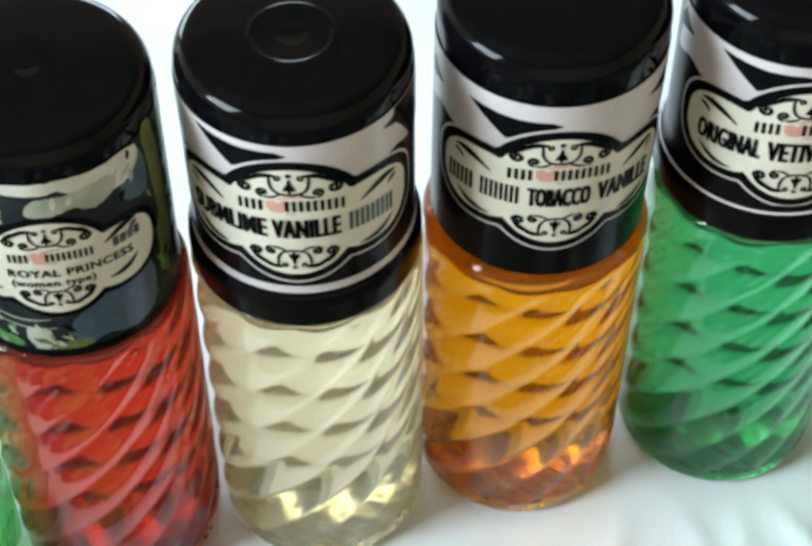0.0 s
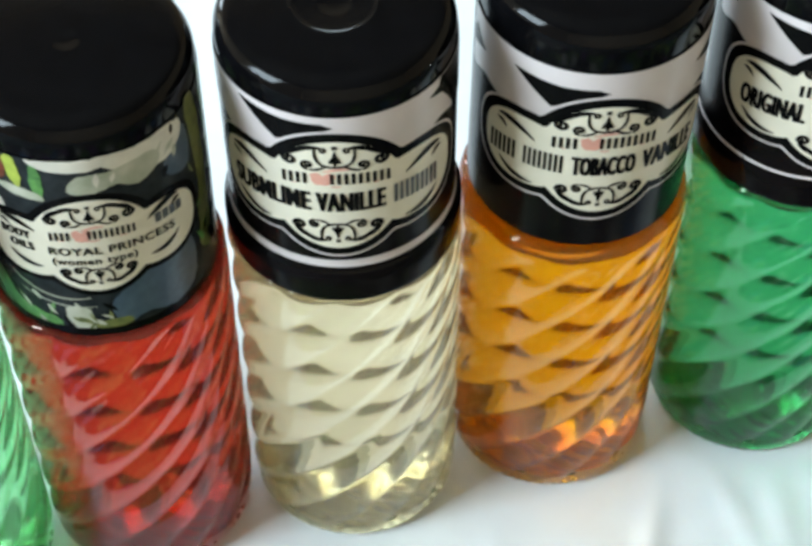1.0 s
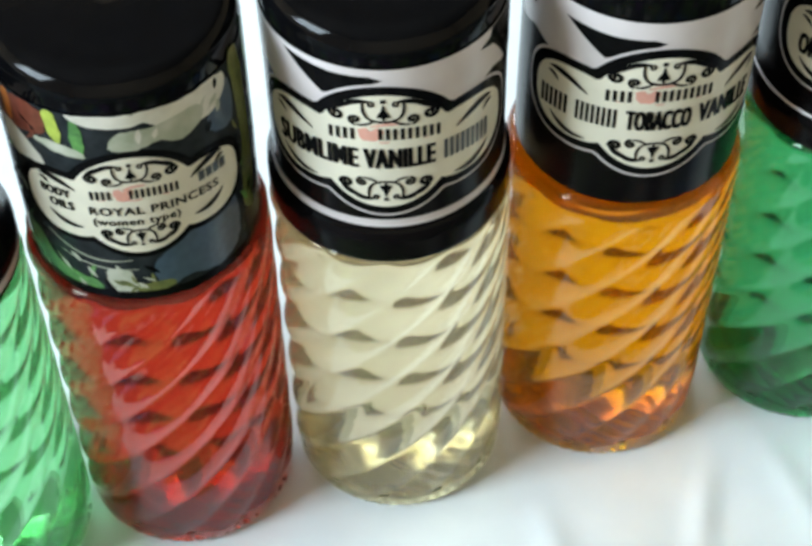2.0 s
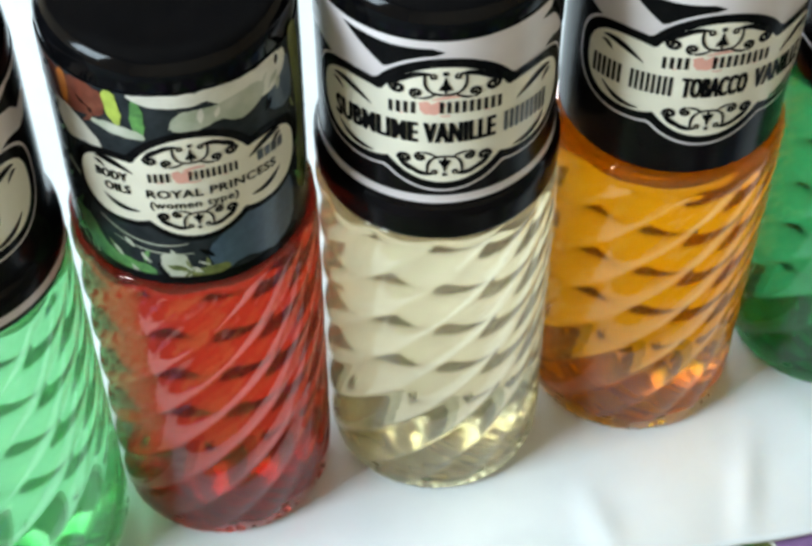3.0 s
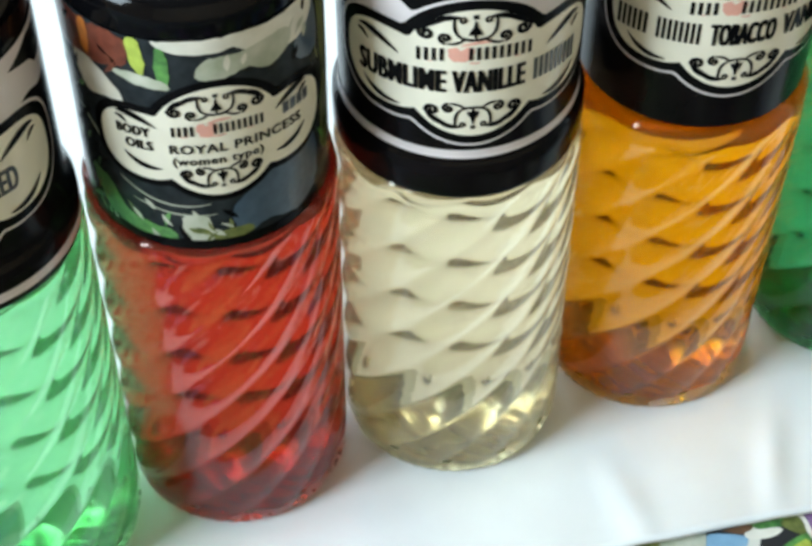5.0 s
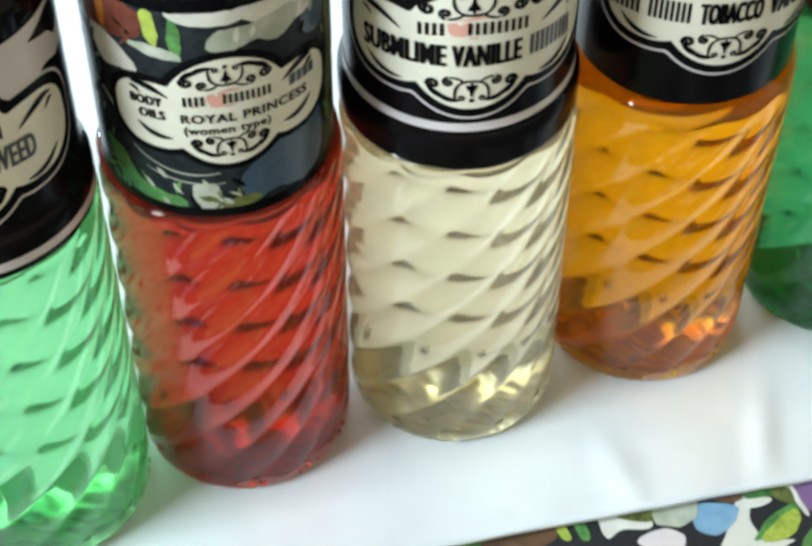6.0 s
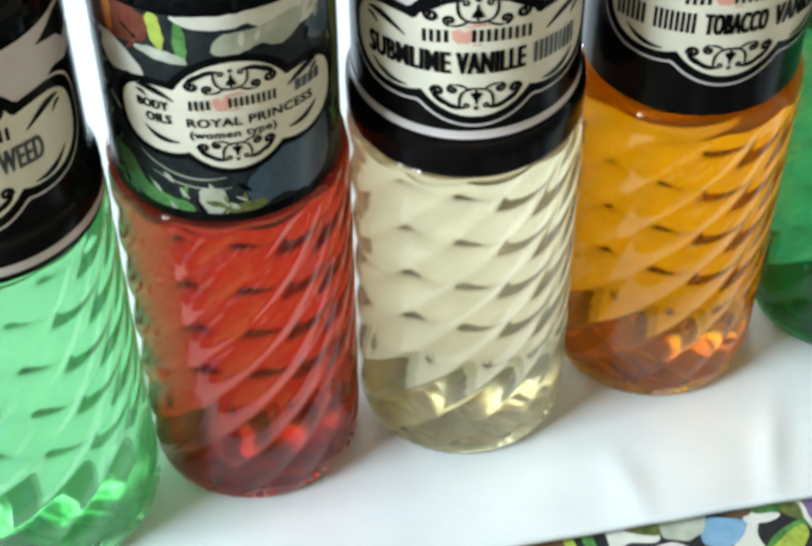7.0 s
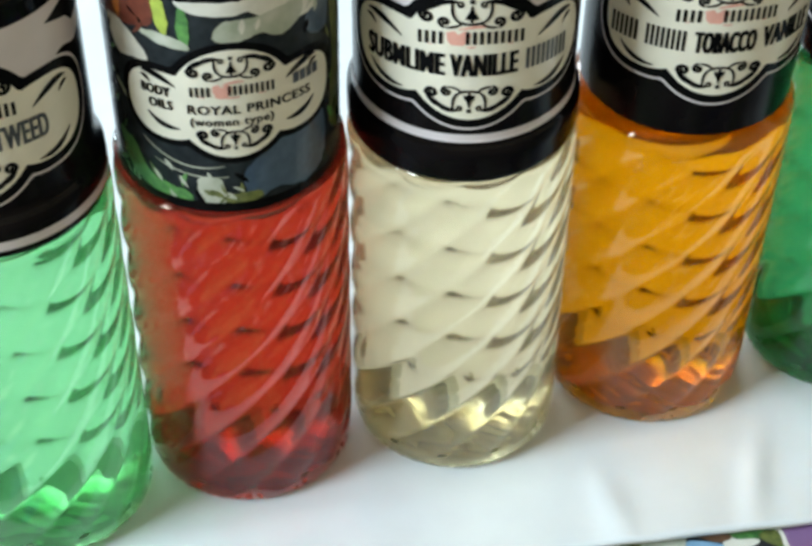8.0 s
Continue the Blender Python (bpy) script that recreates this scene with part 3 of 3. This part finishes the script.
def label_film(s, low, high, ink):
    """The dark film itself, all the way round."""
    n = 120
    g = math.pi * RC * 1000
    steps = [low + (high - low) * k / 24 for k in range(25)]
    verts = [s.place(-g + 2 * g * i / n, v, 1) for v in steps for i in range(n)]
    faces = [(k * n + i, k * n + (i + 1) % n, (k + 1) * n + (i + 1) % n, (k + 1) * n + i) for k in range(24) for i in range(n)]
    return mesh_object("label", verts, faces, ink, s.parent, True, "glossy printed label round the cap")


def black_label(s, low, high, words, band, overlap=False):
    """Black label with a pale torn band, the plaque, scrollwork and words."""
    w = 23.5
    n = 80
    rows = [[]]
    for i in range(n + 1):
        u = -w + 2 * w * i / n
        _, edge = plaque_edges(u, *BIG, 1.7)
        rows[0].append((u, max(edge, 6.6 + 0.5 * math.sin(u * 0.9)), high))
    s.strips("pale_band", rows, 2, PRINT_WHITE, "pale pinkish printed band")
    s.patch("black_wedge", [(-13.4, 13.5), (-7.6, 9.0), (0.0, 12.5), (-1.6, 13.1), (-6.5, 13.0)], 2.5, PRINT_BLACK)
    s.patch("black_wedge", [(-19.0, 11.0), (-22.5, 13.4), (-23.6, 11.5), (-23.6, 9.6)], 2.5, PRINT_BLACK)
    s.patch("black_wedge", [(13.2, 12.2), (18.0, 13.9), (23.6, 13.6), (23.6, 9.6), (19.2, 8.9), (17.6, 10.6), (15.5, 11.4)], 2.5, PRINT_BLACK)
    if overlap:
        s.patch("label_overlap", [(15.6, high - 0.1), (15.0, 12.4), (17.2, 9.6), (18.6, 7.4), (19.4, 5.6), (24.0, 5.6), (24.0, high - 0.1)], 2.8, PRINT_BLACK, "black end of the label film")
    plaque(s, BIG)
    ornaments(s, 1.0, (11.6, -0.7))
    brand_line(s, 1.0, 3.45)
    for text, u0, u1, mat in words:
        if text.isdigit():
            s.bars(u0, u1, -1.0, 3.4, int(text), 7, mat, 0.28)
        else:
            s.word(text, u0, u1, -1.0, 3.6, 7, mat, 0.16 if u1 - u0 > 8 else 0.11)
    for lo, hi in band:
        g = math.pi * RC * 1000
        s.strips("pale_line", [[(-g + 2 * g * i / 120, lo, hi) for i in range(121)]], 3, PRINT_WHITE)


def floral_label(s, low, high):
    """Dark label printed with petals and leaves, with a smaller plaque."""
    def at(*pairs):
        return [((a + 1.7) * 0.2714, z - 82.0) for a, z in pairs]
    s.patch("petal_print", at((-95, 97.5), (-62, 97.4), (-38, 97.4), (-40, 93.6), (-60, 91.5), (-95, 91.0)), 2, PRINT_RED, "dark red printed petal", 0.25)
    s.patch("petal_print", at((-62, 97.2), (-57, 97.2), (-58, 92.6), (-62, 93.0)), 2.5, PRINT_ORANGE, "orange printed petal", 0.25)
    s.patch("leaf_print", at((-37, 97.6), (-31, 97.5), (-30, 92.8), (-35, 93.4)), 2.5, PRINT_LIME, "lime green printed leaf", 0.2)
    s.patch("leaf_print", at((-24, 97.0), (-20, 96.0), (-20, 91.6), (-25, 92.4)), 2.5, PRINT_GREEN, "green printed leaf", 0.2)
    s.patch("petal_print", at((-70, 91.0), (-60, 91.8), (-48, 90.2), (-42, 87.4), (-52, 86.8), (-64, 86.6)), 2.5, PRINT_PETAL, "cream printed petal", 0.25)
    s.patch("petal_print", at((-46, 92.0), (-36, 92.6), (-22, 91.8), (-21, 90.6), (-34, 90.8)), 2.7, PRINT_GRASS, "pale printed petal", 0.2)
    s.patch("petal_print", at((-25, 98.0), (-5, 98.0), (9, 97.8), (7, 96.2), (-6, 95.9), (-20, 96.6)), 2.6, PRINT_PETAL, "white printed petal", 0.2)
    s.patch("petal_print", at((3, 97.8), (24, 97.9), (48, 97.6), (51, 95.0), (40, 92.6), (20, 94.2)), 2.45, PRINT_PETAL, "cream printed petal", 0.25)
    s.patch("petal_print", at((-9, 92.6), (-4, 95.0), (10, 95.2), (32, 95.8), (36, 93.2), (24, 91.4), (12, 92.6), (0, 91.6)), 2.7, PRINT_GRASS, "pale green printed petal", 0.25)
    s.patch("leaf_print", at((40, 94.0), (54, 95.5), (54, 88.4), (40, 89.4)), 2.3, PRINT_BLUE, "slate blue printed leaf", 0.3)
    s.patch("petal_print", at((-95, 97.4), (-72, 97.4), (-66, 94.0), (-74, 91.6), (-95, 92.0)), 2.6, PRINT_RED, "brick red printed petal", 0.2)
    s.patch("petal_print", at((-55, 97.5), (-39, 97.4), (-37, 94.4), (-42, 92.8), (-55, 93.0)), 2.6, PRINT_RED, "brick red printed petal", 0.2)
    s.patch("leaf_print", at((56, 97.5), (66, 97.0), (70, 82), (66, 70), (56, 72), (60, 84)), 2.3, PRINT_OLIVE, "olive printed leaf", 0.3)
    s.patch("leaf_print", at((74, 97.5), (84, 97.0), (86, 78), (78, 80)), 2.3, PRINT_GREEN, "green printed leaf", 0.3)
    s.patch("leaf_print", at((4, 65.6), (2, 70.6), (14, 73.2), (34, 77.5), (48, 76.5), (50, 68.0), (36, 65.0), (20, 66.2)), 2.3, PRINT_BLUE, "slate blue printed patch", 0.3)
    s.patch("leaf_print", at((-70, 72.0), (-58, 71.5), (-46, 67.6), (-28, 66.6), (-26, 64.8), (-44, 64.6), (-62, 66.8)), 2.3, PRINT_GREEN, "green printed leaf", 0.4)
    s.patch("leaf_print", at((-21, 69.2), (-10, 69.0), (-9, 65.0), (-19, 65.2)), 2.4, PRINT_GRASS, "pale green printed leaf", 0.4)
    s.patch("leaf_print", at((-8, 66.2), (8, 66.6), (9, 65.2), (-6, 64.9)), 2.5, PRINT_OLIVE, "olive printed leaf", 0.3)
    # three thin pale curved strokes across the film
    s.strokes("pale_stroke", [bow(*[p for p in at((-50, 74), (-30, 70), (-8, 71.5))], 0.1, 0.3), bow(*[p for p in at((-44, 71), (-24, 69), (-6, 69.6))], 0.1, 0.25), bow(*[p for p in at((-72, 82), (-60, 80), (-52, 76))], 0.1, 0.5)], 2.6, PRINT_GRASS)
    rng = random.Random(4)
    fields = (((-70, -28), (64.8, 72), (PRINT_GREEN, PRINT_GRASS, PRINT_OLIVE), 16), ((-92, -40), (91.5, 97.4), (PRINT_RED, PRINT_BLACK, PRINT_BROWN_INK), 12), ((-90, -62), (70, 90), (PRINT_GREEN, PRINT_BLACK, PRINT_GRASS), 10),
              ((-26, 8), (64.8, 69.5), (PRINT_GRASS, PRINT_OLIVE, PRINT_BLACK), 12), ((54, 88), (66, 97), (PRINT_OLIVE, PRINT_GREEN, PRINT_GRASS, PRINT_BLACK), 18), ((36, 54), (88, 97), (PRINT_GRASS, PRINT_BLUE, PRINT_BLACK), 8), ((-6, 36), (92.4, 97.4), (PRINT_GRASS, PRINT_PETAL), 5))
    for (a0, a1), (z0, z1), inks, count in fields:
        for _ in range(count):
            a, z, turn, size = rng.uniform(a0, a1), rng.uniform(z0, z1), rng.uniform(-1.0, 1.0), rng.uniform(0.7, 1.7)
            (u, v), = at((a, z))
            dx, dy = size * math.sin(turn), size * math.cos(turn)
            tall = min(v + dy, high - 0.4) - v
            s.strokes("leaf_print", [bow((u - dx, max(v - dy, low + 1.2)), (u + 0.5 * rng.uniform(-1, 1), v), (u + dx, v + tall), 0.08, rng.uniform(0.3, 0.9))], 2.8 + 0.6 * rng.random(), rng.choice(inks))
    ru, rv, lobe, lu, lv, drop = SMALL

    def rows(grow):
        e = lobe + lu + grow - 0.02
        return [[(e * math.sin(math.pi / 2 * (i / 45 - 1)), *plaque_edges(e * math.sin(math.pi / 2 * (i / 45 - 1)), *SMALL, grow)) for i in range(91)]]
    s.strips("outline", rows(1.1), 3.5, PRINT_BLACK, "broad black printed outline")
    s.strips("plaque", rows(0.0), 5, PRINT_CREAM, "cream printed plaque with three lobes")
    ornaments(s, 0.83, (11.0, 0.3))
    brand_line(s, 0.78, 2.4)
    s.word("BODY", -12.2, -8.0, 1.7, 1.5, 7, PRINT_BLACK, 0.09)
    s.word("OILS", -11.2, -7.8, -0.5, 1.5, 7, PRINT_BLACK, 0.09)
    s.word("ROYAL PRINCESS", -5.8, 10.9, -0.7, 1.45, 7, PRINT_BLACK, 0.04)
    s.word("(women type)", -5.6, 5.2, -2.9, 1.7, 7, PRINT_BLACK, 0.03)
    s.bars(8.2, 12.6, 2.0, 1.7, 4, 7, PRINT_GREY, 0.2)
    g = math.pi * RC * 1000
    s.strips("base_ring", [[(-g + 2 * g * i / 120, low, low + 1.6) for i in range(121)]], 4, PRINT_BLACK)


def perfume_bottle(label, spot, lean, turn, tint, flared, angle, mid, draw, low, high, milk_color, milk, tall=True, ringed=False):
    bottle = tagged(new("perfume_bottle"), label, "perfume bottle", "row of perfume oil bottles")
    glass = mesh_object("glass_body", *GLASS_MESH[tall], BOTTLE_GLASS, bottle, True, "clear glass with twisted flutes")
    glass.rotation_euler.z = radians(turn)
    glass.data.materials.append(PRESSED_GLASS)
    for f in glass.data.polygons:
        if f.center.z < 0.004 and math.hypot(f.center.x, f.center.y) < 0.0163:
            f.material_index = 1
    mesh_object("liquid", *LIQUID_MESH[tall], oil_material(tint, milk, milk_color), bottle, True, "clear coloured perfume oil")
    cap = mesh_object("cap", *CAP_MESH[(flared, ringed)], CAP_TOP, bottle, True, "tall black plastic cap with a dimpled top")
    holder = Sheet(bottle, angle, mid, flared)
    film = label_film(holder, low, high, FLORAL_FILM if draw is floral_label else LABEL_BLACK)
    holder.parent = film
    draw(holder, low, high)
    bottle.matrix_world = Matrix.Translation((*spot, 0.0001 - 0.012 * math.tan(radians(max(abs(lean[0]), abs(lean[1]))) / 2))) @ Euler((radians(-lean[1]), radians(lean[0]), 0)).to_matrix().to_4x4()
    return bottle


def words_label(words, band, overlap=False):
    return lambda s, low, high: black_label(s, low, high, words, band, overlap)


perfume_bottle("spiral glass bottle of pale green oil with black cap", BOTTLE_SPOTS[0], (-0.1, 1.8), 5, (0.51, 0.82, 0.56), True, -1.5, 0.0830,
               words_label([("TWEED", 3.6, 11.0, PRINT_GREY)], [(-18.4, -16.9)]), -19.0, 14.6, (0.5, 0.9, 0.55), 0.12)
perfume_bottle("spiral glass bottle of red oil with floral label", BOTTLE_SPOTS[1], (0.42, -0.38), 12, (0.70, 0.165, 0.095), False, -1.7, 0.0820,
               floral_label, -18.6, 16.0, (0.7, 0.25, 0.22), 0.13)
perfume_bottle("spiral glass bottle of pale yellow oil with black label", BOTTLE_SPOTS[2], (0.01, -0.11), 0, (0.97, 0.885, 0.715), True, -10.6, 0.0841,
               words_label([("SUBMLIME", -15.0, -3.4, PRINT_BLACK), ("VANILLE", -2.5, 6.2, PRINT_BLACK), ("9", 7.5, 14.8, PRINT_GREY)], [(-14.3, -12.9)], True), -20.0, 14.3, (0.96, 0.89, 0.70), 0.13, True, True)
perfume_bottle("spiral glass bottle of amber oil with black label", BOTTLE_SPOTS[3], (0.78, -0.36), 20, (0.94, 0.585, 0.003), False, -5.6, 0.0805,
               words_label([("6", -16.4, -11.7, PRINT_BLACK), ("8", -10.7, -4.9, PRINT_BLACK), ("TOBACCO", -3.9, 4.4, PRINT_BLACK), ("VANILLE", 5.6, 14.6, PRINT_BLACK)], []), -17.6, 16.0, (0.95, 0.47, 0.003), 0.12, False)
perfume_bottle("spiral glass bottle of emerald green oil with black label", BOTTLE_SPOTS[4], (0.25, 0.16), 33, (0.23, 0.70, 0.40), True, -8.0, 0.0821,
               words_label([("ORIGINAL", -15.0, -5.6, PRINT_BLACK), ("VETIVER", -4.6, 4.6, PRINT_BLACK)], [(-13.15, -12.85)]), -18.2, 14.6, (0.2, 0.6, 0.35), 0.12)
